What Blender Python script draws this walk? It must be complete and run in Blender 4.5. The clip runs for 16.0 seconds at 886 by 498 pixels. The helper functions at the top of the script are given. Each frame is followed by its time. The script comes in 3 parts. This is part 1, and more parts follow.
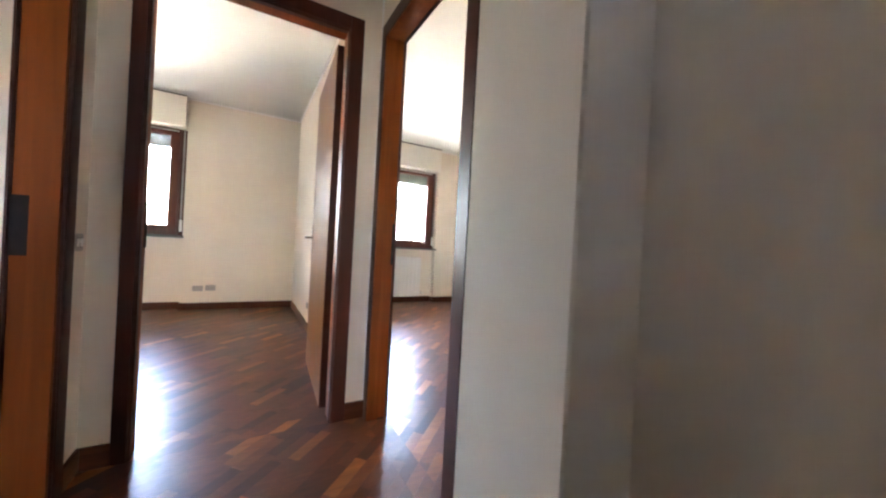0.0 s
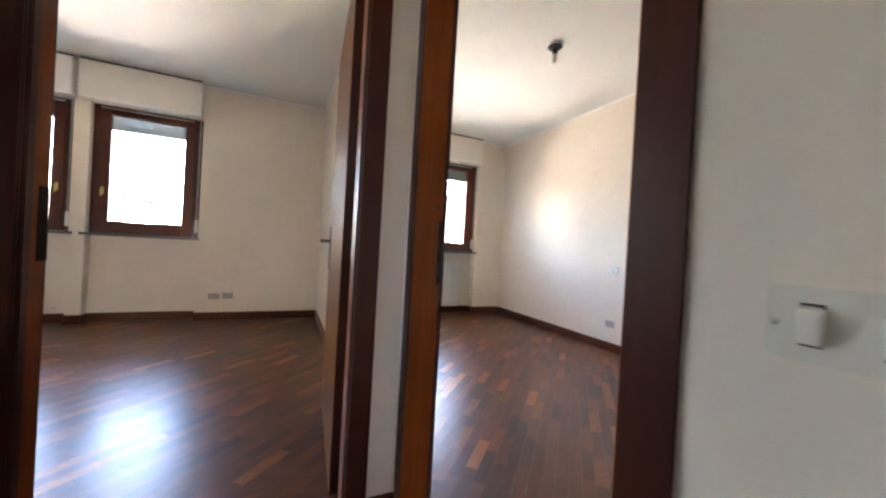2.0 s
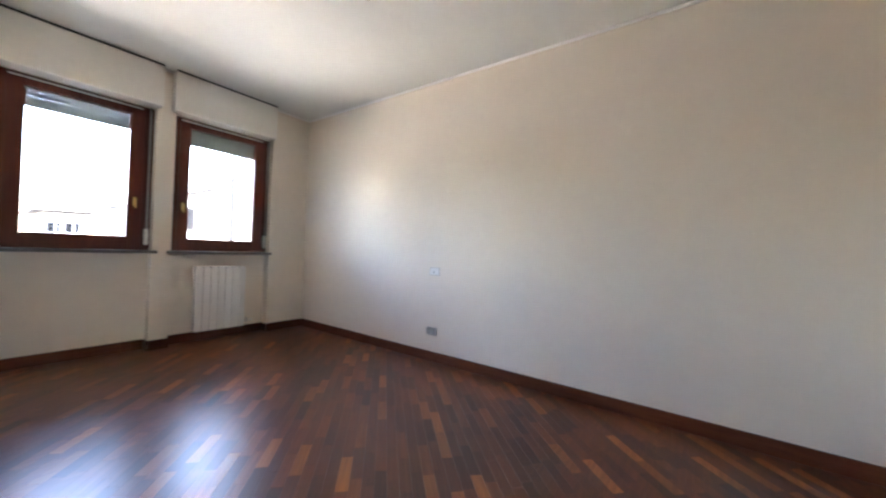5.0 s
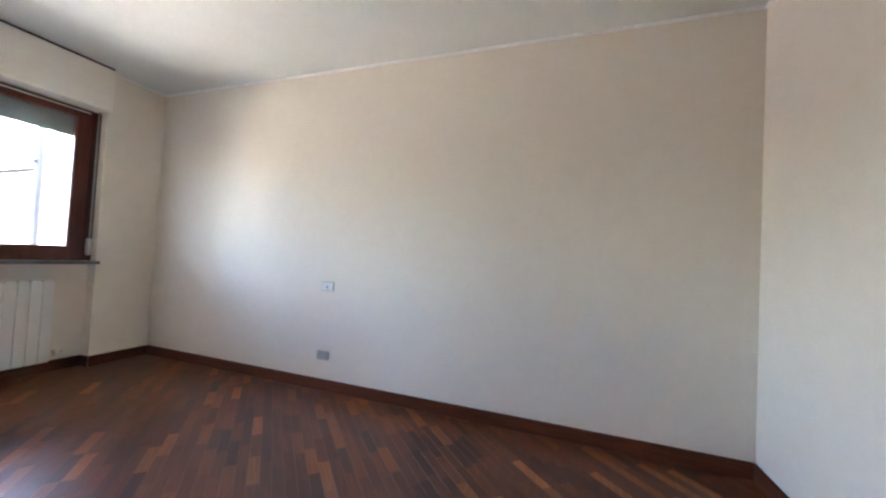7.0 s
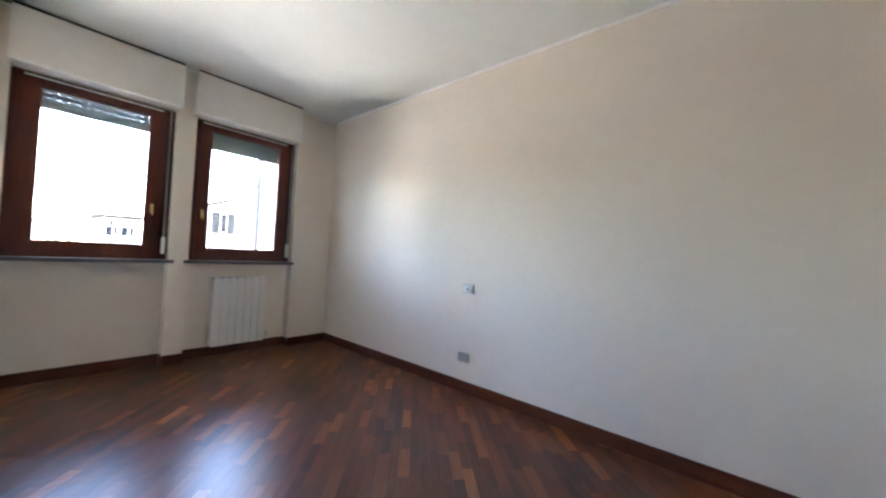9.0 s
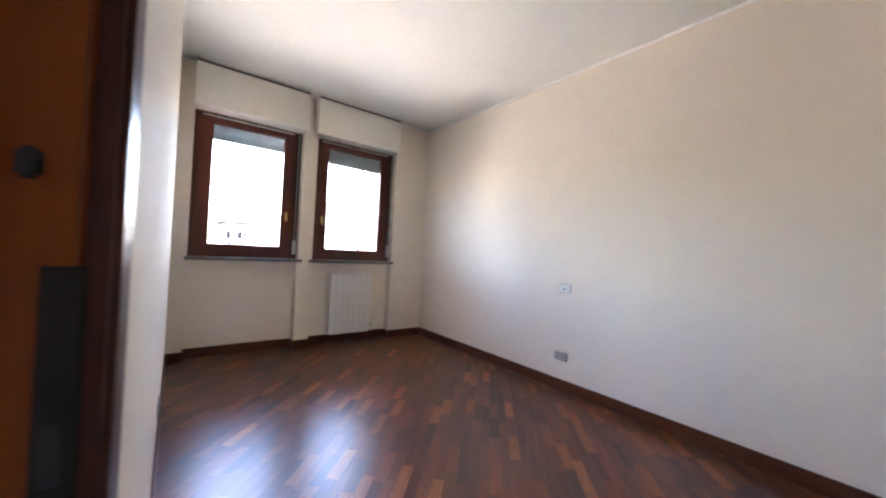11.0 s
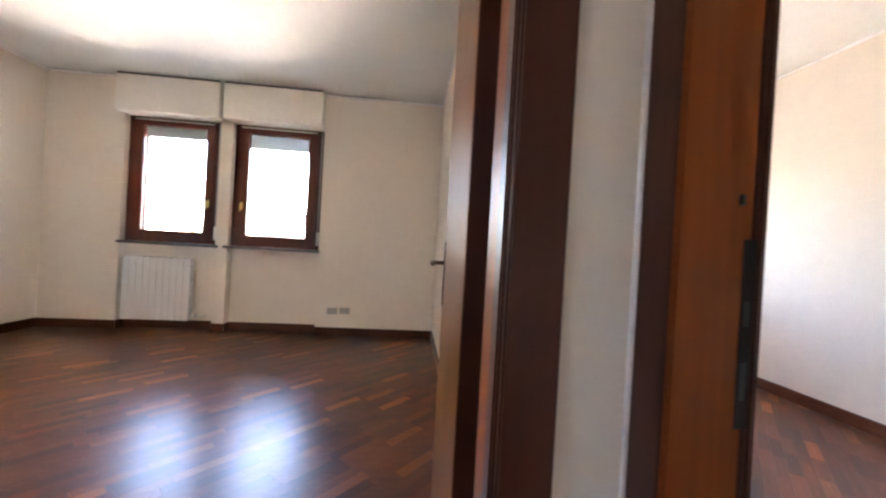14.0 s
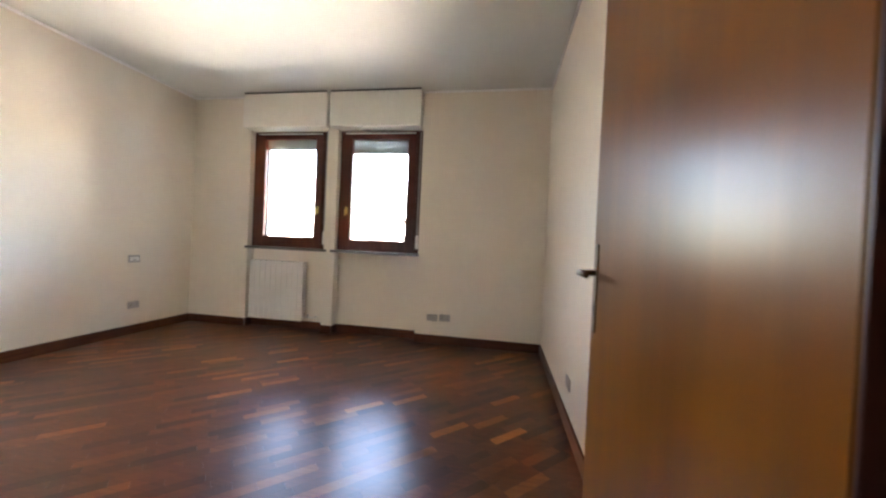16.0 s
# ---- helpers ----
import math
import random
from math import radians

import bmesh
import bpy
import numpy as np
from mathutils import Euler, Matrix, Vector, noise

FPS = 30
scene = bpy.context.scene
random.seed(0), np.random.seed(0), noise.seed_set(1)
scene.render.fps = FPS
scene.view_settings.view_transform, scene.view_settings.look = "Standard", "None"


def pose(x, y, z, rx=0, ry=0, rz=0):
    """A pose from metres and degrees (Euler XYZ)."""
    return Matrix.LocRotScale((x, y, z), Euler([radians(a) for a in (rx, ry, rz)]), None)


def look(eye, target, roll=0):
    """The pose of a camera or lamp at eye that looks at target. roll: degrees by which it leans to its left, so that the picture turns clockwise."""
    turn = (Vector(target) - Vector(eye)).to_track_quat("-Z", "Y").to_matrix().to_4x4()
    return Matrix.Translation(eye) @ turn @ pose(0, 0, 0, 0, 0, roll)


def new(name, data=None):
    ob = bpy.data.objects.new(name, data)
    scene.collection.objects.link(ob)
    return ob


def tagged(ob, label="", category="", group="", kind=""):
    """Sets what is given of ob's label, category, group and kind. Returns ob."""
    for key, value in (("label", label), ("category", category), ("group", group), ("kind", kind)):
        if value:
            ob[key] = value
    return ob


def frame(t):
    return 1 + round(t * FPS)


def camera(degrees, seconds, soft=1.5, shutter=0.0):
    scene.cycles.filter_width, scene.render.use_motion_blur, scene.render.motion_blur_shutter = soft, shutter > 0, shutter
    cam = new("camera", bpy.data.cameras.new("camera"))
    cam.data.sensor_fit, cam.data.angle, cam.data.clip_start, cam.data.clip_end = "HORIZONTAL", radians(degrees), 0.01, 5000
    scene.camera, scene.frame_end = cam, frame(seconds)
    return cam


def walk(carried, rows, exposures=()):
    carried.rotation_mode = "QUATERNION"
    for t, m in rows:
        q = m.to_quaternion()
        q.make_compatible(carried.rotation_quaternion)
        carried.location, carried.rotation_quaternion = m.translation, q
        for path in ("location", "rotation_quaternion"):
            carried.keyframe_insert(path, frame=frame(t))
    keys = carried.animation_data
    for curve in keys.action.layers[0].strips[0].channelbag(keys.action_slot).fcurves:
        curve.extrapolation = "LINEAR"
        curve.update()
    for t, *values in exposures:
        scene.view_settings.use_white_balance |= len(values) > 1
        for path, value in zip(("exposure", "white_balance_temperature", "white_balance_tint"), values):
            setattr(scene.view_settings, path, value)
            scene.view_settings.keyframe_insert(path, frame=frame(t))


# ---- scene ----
cam = camera(103.8, 16.0, soft=2.3, shutter=0.4)
EXPOSURES = [(0.0, 7.5, 6950, 24), (1.0, 7.05, 7000, 24), (2.5, 6.5, 7050, 26), (3.5, 6.4, 6950, 26), (5.0, 6.15, 6550, 23), (7.5, 6.2, 6300, 21), (9.0, 6.1, 6200, 20), (12.0, 6.4, 6750, 30), (13.0, 6.5, 6800, 29), (14.0, 6.8, 7150, 29), (14.5, 6.95, 7350, 29), (16.0, 6.5, 7250, 22)]
ROWS = [
    (0.0, 0.027, -0.293, 0.971, -29.37, -0.19, -3.12),
    (0.5, 0.112, -0.125, 0.987, -26.39, -0.30, -3.11),
    (1.0, 0.150, 0.033, 0.990, -26.00, -0.40, -3.06),
    (1.5, 0.193, 0.253, 0.995, -24.86, -0.44, -3.09),
    (2.0, 0.231, 0.393, 0.998, -24.24, -0.32, -3.25),
    (2.5, 0.277, 0.549, 0.996, -24.75, -0.12, -2.74),
    (3.0, 0.310, 0.671, 1.002, -30.91, 0.16, -2.95),
    (3.5, 0.425, 0.765, 1.017, -38.20, 0.18, -2.57),
    (4.0, 0.557, 0.864, 1.030, -43.90, 0.12, -2.42),
    (4.5, 0.666, 0.930, 1.043, -48.95, -0.04, -2.11),
    (5.0, 0.745, 1.006, 1.055, -54.32, 0.24, -2.31),
    (5.2, 0.771, 1.014, 1.061, -57.51, 0.40, -2.36),
    (7.3, 0.968, 1.214, 1.131, -71.31, 1.67, -3.04),
    (7.5, 0.952, 1.244, 1.129, -69.38, 1.47, -3.52),
    (8.0, 1.025, 1.268, 1.127, -62.34, 0.96, -3.06),
    (8.5, 1.049, 1.264, 1.118, -55.37, 1.03, -3.03),
    (9.0, 1.047, 1.278, 1.118, -49.37, 1.04, -3.13),
    (9.5, 1.007, 1.282, 1.118, -44.52, 0.75, -2.82),
    (9.7, 0.967, 1.308, 1.116, -43.62, 0.73, -2.79),
    (11.8, 0.647, 1.297, 1.106, -31.50, 0.55, -3.12),
    (12.0, 0.602, 1.258, 1.106, -29.46, 0.63, -3.10),
    (12.5, 0.510, 1.233, 1.102, -22.41, 0.29, -3.13),
    (13.0, 0.443, 1.197, 1.092, -15.77, 0.04, -3.18),
    (13.5, 0.395, 1.164, 1.070, -10.02, -0.14, -3.02),
    (14.0, 0.329, 1.163, 1.060, -5.30, -0.29, -3.26),
    (14.5, 0.264, 1.188, 1.048, -0.47, -0.55, -2.88),
    (15.0, 0.215, 1.262, 1.043, 3.34, -0.54, -2.59),
    (15.5, 0.186, 1.393, 1.047, 5.48, -0.74, -2.82),
    (16.0, 0.193, 1.514, 1.058, 9.64, -0.72, -2.62),
]
walk(cam, [(t, pose(x, y, z, 90 + pitch, roll, yaw)) for t, x, y, z, yaw, pitch, roll in ROWS], EXPOSURES)

# ---- world, sun, exposure ----
SUN_EL, SUN_AZ = radians(52), radians(96)
world = bpy.data.worlds.new("world")
scene.world = world
world.use_nodes = True
wn = world.node_tree.nodes
sky = wn.new("ShaderNodeTexSky")
sky.sky_type = "NISHITA"
sky.sun_disc = False
sky.sun_elevation, sky.sun_rotation = SUN_EL, SUN_AZ
sky.dust_density = 2.0
wn["Background"].inputs["Strength"].default_value = 0.15
world.node_tree.links.new(sky.outputs["Color"], wn["Background"].inputs["Color"])
sun_data = bpy.data.lights.new("sun", "SUN")
sun_data.energy, sun_data.angle, sun_data.color = 2.4, radians(0.5), (1.0, 0.94, 0.86)
sun = new("sun", sun_data)
sun_dir = Vector((math.sin(SUN_AZ) * math.cos(SUN_EL), math.cos(SUN_AZ) * math.cos(SUN_EL), math.sin(SUN_EL)))
sun.matrix_world = look(sun_dir * 40, (0, 0, 0))


# ---- materials ----
def mat(name, base, rough=0.5, metal=0.0, coat=0.0, coat_rough=0.1, vary=0.0, scale=3.0, bump=0.0, bump_scale=200.0, stretch=(1, 1, 1),
        per_object=0.0, island=0.0, spec=0.5, rough_vary=0.0):
    m = bpy.data.materials.new(name)
    m.use_nodes = True
    nt = m.node_tree
    b = nt.nodes["Principled BSDF"]
    b.inputs["Roughness"].default_value = rough
    b.inputs["Metallic"].default_value = metal
    b.inputs["Coat Weight"].default_value = coat
    b.inputs["Coat Roughness"].default_value = coat_rough
    b.inputs["Specular IOR Level"].default_value = spec
    tc = nt.nodes.new("ShaderNodeTexCoord")
    mp = nt.nodes.new("ShaderNodeMapping")
    mp.inputs["Scale"].default_value = stretch
    nt.links.new(tc.outputs["Object"], mp.inputs["Vector"])
    col = nt.nodes.new("ShaderNodeRGB")
    col.outputs[0].default_value = (*base, 1)
    last = col.outputs[0]
    if vary:
        for sc, amount in ((scale, vary), (scale * 9, vary * 0.6)):
            n = nt.nodes.new("ShaderNodeTexNoise")
            n.inputs["Scale"].default_value = sc
            n.inputs["Detail"].default_value = 5
            nt.links.new(mp.outputs[0], n.inputs["Vector"])
            r = nt.nodes.new("ShaderNodeMapRange")
            r.inputs["From Min"].default_value, r.inputs["From Max"].default_value = 0.3, 0.7
            r.inputs["To Min"].default_value, r.inputs["To Max"].default_value = 1 - amount, 1 + amount
            nt.links.new(n.outputs["Fac"], r.inputs["Value"])
            mul = nt.nodes.new("ShaderNodeVectorMath")
            mul.operation = "SCALE"
            nt.links.new(last, mul.inputs[0])
            nt.links.new(r.outputs[0], mul.inputs["Scale"])
            last = mul.outputs[0]
            if rough_vary:
                rr = nt.nodes.new("ShaderNodeMapRange")
                rr.inputs["From Min"].default_value, rr.inputs["From Max"].default_value = 0.3, 0.7
                rr.inputs["To Min"].default_value, rr.inputs["To Max"].default_value = rough - rough_vary, rough + rough_vary
                nt.links.new(n.outputs["Fac"], rr.inputs["Value"])
                nt.links.new(rr.outputs[0], b.inputs["Roughness"])
    nt.links.new(last, b.inputs["Base Color"])
    if bump:
        n = nt.nodes.new("ShaderNodeTexNoise")
        n.inputs["Scale"].default_value = bump_scale
        n.inputs["Detail"].default_value = 3
        nt.links.new(mp.outputs[0], n.inputs["Vector"])
        bp = nt.nodes.new("ShaderNodeBump")
        bp.inputs["Strength"].default_value = bump
        bp.inputs["Distance"].default_value = 0.002
        nt.links.new(n.outputs["Fac"], bp.inputs["Height"])
        nt.links.new(bp.outputs[0], b.inputs["Normal"])
    return m


def wood(name, dark, light, rough, grain=(40, 40, 2.2), coat=0.0, source=None, spec=0.3):
    """Wood with long grain; source: 'object' or 'island' varies the tone from strip to strip."""
    m = bpy.data.materials.new(name)
    m.use_nodes = True
    nt = m.node_tree
    L = nt.links.new
    b = nt.nodes["Principled BSDF"]
    b.inputs["Roughness"].default_value = rough
    b.inputs["Specular IOR Level"].default_value = spec
    b.inputs["Coat Weight"].default_value = coat
    tc = nt.nodes.new("ShaderNodeTexCoord")
    mp = nt.nodes.new("ShaderNodeMapping")
    mp.inputs["Scale"].default_value = grain
    L(tc.outputs["Object"], mp.inputs["Vector"])
    vec = mp.outputs[0]
    rnd = None
    if source:
        if source == "object":
            rnd = nt.nodes.new("ShaderNodeObjectInfo").outputs["Random"]
        else:
            rnd = nt.nodes.new("ShaderNodeNewGeometry").outputs["Random Per Island"]
        off = nt.nodes.new("ShaderNodeVectorMath")
        off.operation = "MULTIPLY_ADD"
        L(rnd, off.inputs[0])
        off.inputs[1].default_value = (50, 70, 90)
        L(vec, off.inputs[2])
        vec = off.outputs[0]
    n1 = nt.nodes.new("ShaderNodeTexNoise")
    n1.inputs["Scale"].default_value, n1.inputs["Detail"].default_value, n1.inputs["Distortion"].default_value = 1.0, 6, 0.6
    L(vec, n1.inputs["Vector"])
    ramp = nt.nodes.new("ShaderNodeValToRGB")
    ramp.color_ramp.elements[0].position, ramp.color_ramp.elements[1].position = 0.3, 0.72
    ramp.color_ramp.elements[0].color, ramp.color_ramp.elements[1].color = (*dark, 1), (*light, 1)
    L(n1.outputs["Fac"], ramp.inputs["Fac"])
    last = ramp.outputs[0]
    big = nt.nodes.new("ShaderNodeTexNoise")
    big.inputs["Scale"].default_value = 1.7
    L(tc.outputs["Object"], big.inputs["Vector"])
    mr = nt.nodes.new("ShaderNodeMapRange")
    mr.inputs["From Min"].default_value, mr.inputs["From Max"].default_value = 0.3, 0.7
    mr.inputs["To Min"].default_value, mr.inputs["To Max"].default_value = 0.85, 1.15
    L(big.outputs["Fac"], mr.inputs["Value"])
    sc = nt.nodes.new("ShaderNodeVectorMath")
    sc.operation = "SCALE"
    L(last, sc.inputs[0])
    L(mr.outputs[0], sc.inputs["Scale"])
    last = sc.outputs[0]
    if source:
        tone = nt.nodes.new("ShaderNodeValToRGB")
        e = tone.color_ramp.elements
        e[0].position, e[0].color = 0.0, (0.42, 0.39, 0.38, 1)
        e[1].position, e[1].color = 1.0, (3.3, 3.9, 2.6, 1)
        for p, c in ((0.16, (0.7, 0.67, 0.65, 1)), (0.4, (0.92, 0.91, 0.9, 1)), (0.74, (1.1, 1.08, 1.05, 1)), (0.87, (1.45, 1.5, 1.3, 1)), (0.94, (2.1, 2.35, 1.8, 1))):
            k = tone.color_ramp.elements.new(p)
            k.color = c
        L(rnd, tone.inputs["Fac"])
        mu = nt.nodes.new("ShaderNodeVectorMath")
        mu.operation = "MULTIPLY"
        L(last, mu.inputs[0])
        L(tone.outputs[0], mu.inputs[1])
        last = mu.outputs[0]
    L(last, b.inputs["Base Color"])
    rr = nt.nodes.new("ShaderNodeMapRange")
    rr.inputs["From Min"].default_value, rr.inputs["From Max"].default_value = 0.3, 0.7
    rr.inputs["To Min"].default_value, rr.inputs["To Max"].default_value = rough * 0.94, rough * 1.12
    L(big.outputs["Fac"], rr.inputs["Value"])
    L(rr.outputs[0], b.inputs["Roughness"])
    bp = nt.nodes.new("ShaderNodeBump")
    bp.inputs["Strength"].default_value, bp.inputs["Distance"].default_value = 0.05, 0.001
    L(n1.outputs["Fac"], bp.inputs["Height"])
    L(bp.outputs[0], b.inputs["Normal"])
    return m


M_WALL = mat("cream_wall_paint", (0.82, 0.748, 0.635), 0.75, spec=0.25, vary=0.02, scale=1.3, bump=0.015, bump_scale=260)
M_CEIL = mat("white_ceiling_paint", (0.76, 0.775, 0.72), 0.75, vary=0.02, scale=1.1, bump=0.04, bump_scale=200)
M_OUT = mat("outer_plaster", (0.7, 0.66, 0.58), 0.85, vary=0.08, scale=1.0, bump=0.3, bump_scale=60)
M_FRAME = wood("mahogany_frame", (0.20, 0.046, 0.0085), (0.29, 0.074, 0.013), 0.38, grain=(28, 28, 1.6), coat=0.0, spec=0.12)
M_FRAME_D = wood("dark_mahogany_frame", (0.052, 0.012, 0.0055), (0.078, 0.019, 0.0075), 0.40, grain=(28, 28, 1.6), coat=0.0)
M_LEAF = wood("honey_veneer", (0.150, 0.046, 0.006), (0.200, 0.065, 0.008), 0.30, grain=(10, 10, 0.7), spec=0.12)
M_WIN = wood("window_mahogany", (0.075, 0.016, 0.009), (0.13, 0.032, 0.015), 0.38, grain=(26, 26, 3), coat=0.0)
M_BASE = wood("baseboard_wood", (0.075, 0.023, 0.010), (0.15, 0.047, 0.019), 0.36, grain=(3, 3, 40), coat=0.0)
M_STRIP = wood("parquet_strip", (0.10, 0.025, 0.009), (0.16, 0.044, 0.015), 0.305, grain=(3.5, 60, 10), source="object", spec=0.55)
M_STRIPS = wood("parquet_strips", (0.10, 0.025, 0.009), (0.16, 0.044, 0.015), 0.305, grain=(3.5, 60, 10), source="island", spec=0.55)
M_SUB = mat("joint_filler", (0.02, 0.01, 0.006), 0.7)
M_BOX = mat("shutter_box_paint", (0.86, 0.83, 0.75), 0.5, vary=0.03, scale=2, bump=0.08)
M_SILL = mat("grey_brown_stone_sill", (0.10, 0.085, 0.08), 0.35, vary=0.2, scale=12, bump=0.1)
M_RAD = mat("white_radiator_enamel", (0.80, 0.79, 0.75), 0.3, vary=0.02, scale=4)
M_CHROME = mat("valve_metal", (0.55, 0.53, 0.5), 0.3, metal=0.9, vary=0.1, scale=20)
M_BRASS = mat("brass", (0.72, 0.5, 0.2), 0.3, metal=1.0, vary=0.1, scale=20)
M_BRONZE = mat("aged_bronze", (0.16, 0.11, 0.07), 0.35, metal=0.9, vary=0.2, scale=30)
M_STEEL = mat("dark_strike_metal", (0.014, 0.010, 0.008), 0.9, metal=0.0, vary=0.2, scale=30)
M_PLATE = mat("grey_socket_plastic", (0.42, 0.40, 0.36), 0.4, vary=0.04, scale=20)
M_PLATE_W = mat("ivory_switch_plastic", (0.80, 0.79, 0.74), 0.35, vary=0.03, scale=20)
M_IVORY = mat("ivory_metal_plate", (0.70, 0.69, 0.60), 0.4, vary=0.03, scale=20)
M_DARK = mat("black_plastic", (0.02, 0.02, 0.02), 0.45, vary=0.1, scale=20)
M_BULB = mat("frosted_bulb_glass", (0.8, 0.77, 0.68), 0.25, vary=0.02, scale=10)
M_SHUT = mat("green_grey_shutter_plastic", (0.07, 0.09, 0.085), 0.5, vary=0.08, scale=8)
M_STRAP = mat("grey_woven_strap", (0.30, 0.28, 0.27), 0.8, vary=0.15, scale=60)
M_TRIM = mat("white_ceiling_edge", (0.89, 0.88, 0.85), 0.6, vary=0.02, scale=3)
M_GROUND = mat("pale_paving", (0.52, 0.475, 0.40), 0.9, vary=0.12, scale=0.3)
# Far house, roof, glass, shutter and leaf colours are darkened against the indoor exposure.
M_BLDG = mat("darkened_white_render", (0.30, 0.29, 0.27), 0.85, vary=0.06, scale=0.5)
M_ROOF = mat("darkened_far_roof", (0.011, 0.010, 0.009), 0.85, spec=0.1, vary=0.2, scale=2)
M_WGLASS = mat("darkened_far_glass", (0.006, 0.006, 0.007), 0.9, spec=0.1, vary=0.1, scale=1)
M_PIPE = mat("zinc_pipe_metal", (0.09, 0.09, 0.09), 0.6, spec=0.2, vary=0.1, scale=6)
M_GREYSH = mat("darkened_far_grey", (0.016, 0.016, 0.016), 0.9, spec=0.1, vary=0.1, scale=3)
M_BARK = mat("bark", (0.12, 0.09, 0.06), 0.9, vary=0.3, scale=8)
M_LEAVES = mat("darkened_foliage", (0.024, 0.040, 0.011), 0.7, vary=0.4, scale=3)


def glass_material():
    m = bpy.data.materials.new("window_glass")
    m.use_nodes = True
    nt = m.node_tree
    for n in list(nt.nodes):
        nt.nodes.remove(n)
    o = nt.nodes.new("ShaderNodeOutputMaterial")
    mix = nt.nodes.new("ShaderNodeMixShader")
    tr = nt.nodes.new("ShaderNodeBsdfTransparent")
    tr.inputs["Color"].default_value = (0.93, 0.95, 0.94, 1)
    gl = nt.nodes.new("ShaderNodeBsdfGlossy")
    gl.inputs["Roughness"].default_value = 0.02
    fr = nt.nodes.new("ShaderNodeFresnel")
    fr.inputs["IOR"].default_value = 1.45
    nt.links.new(fr.outputs[0], mix.inputs[0])
    nt.links.new(tr.outputs[0], mix.inputs[1])
    nt.links.new(gl.outputs[0], mix.inputs[2])
    nt.links.new(mix.outputs[0], o.inputs[0])
    return m


M_GLASS = glass_material()


# ---- mesh helpers ----
def part(name, bm, material, parent=None, label=""):
    me = bpy.data.meshes.new(name)
    bm.to_mesh(me)
    bm.free()
    me.materials.append(material)
    ob = new(name, me)
    if parent is not None:
        ob.parent = parent
    if label:
        ob["label"] = label
    return ob


def box(x0, x1, y0, y1, z0, z1, bevel=0.0, bm=None, seg=1):
    own = bm is None
    b = bmesh.new()
    vs = [b.verts.new((x, y, z)) for z in (z0, z1) for y in (y0, y1) for x in (x0, x1)]
    for f in ((0, 2, 3, 1), (4, 5, 7, 6), (0, 1, 5, 4), (2, 6, 7, 3), (0, 4, 6, 2), (1, 3, 7, 5)):
        b.faces.new([vs[i] for i in f])
    if bevel:
        bmesh.ops.bevel(b, geom=b.edges[:], offset=bevel, segments=seg, affect="EDGES", clamp_overlap=True)
    if own:
        return b
    merge(bm, b)
    return bm


def merge(bm, other, m=None):
    table = {}
    for v in other.verts:
        table[v] = bm.verts.new(m @ v.co if m else v.co)
    for f in other.faces:
        g = bm.faces.new([table[v] for v in f.verts])
        g.smooth = f.smooth
    other.free()
    return bm


def tube(points, radius, sides=12, bm=None, caps=True):
    """A round bar along points; radius may be a list."""
    bm = bm or bmesh.new()
    pts = [Vector(p) for p in points]
    rad = radius if isinstance(radius, (list, tuple)) else [radius] * len(pts)
    rings = []
    for i, p in enumerate(pts):
        way = (pts[min(i + 1, len(pts) - 1)] - pts[max(i - 1, 0)]).normalized()
        side = way.cross(Vector((0, 0, 1)) if abs(way.z) < 0.9 else Vector((1, 0, 0))).normalized()
        up = side.cross(way)
        rings.append([bm.verts.new(p + rad[i] * (math.cos(2 * math.pi * k / sides) * side + math.sin(2 * math.pi * k / sides) * up)) for k in range(sides)])
    for a, b in zip(rings, rings[1:]):
        for k in range(sides):
            f = bm.faces.new((a[k], a[(k + 1) % sides], b[(k + 1) % sides], b[k]))
            f.smooth = True
    if caps:
        bm.faces.new(list(reversed(rings[0])))
        bm.faces.new(rings[-1])
    bmesh.ops.recalc_face_normals(bm, faces=bm.faces[:])
    return bm


def thing(name, at, label, category, group=""):
    """An empty at the base of a thing."""
    ob = new(name)
    ob.empty_display_size = 0.1
    ob.location = at
    return tagged(ob, label, category, group)


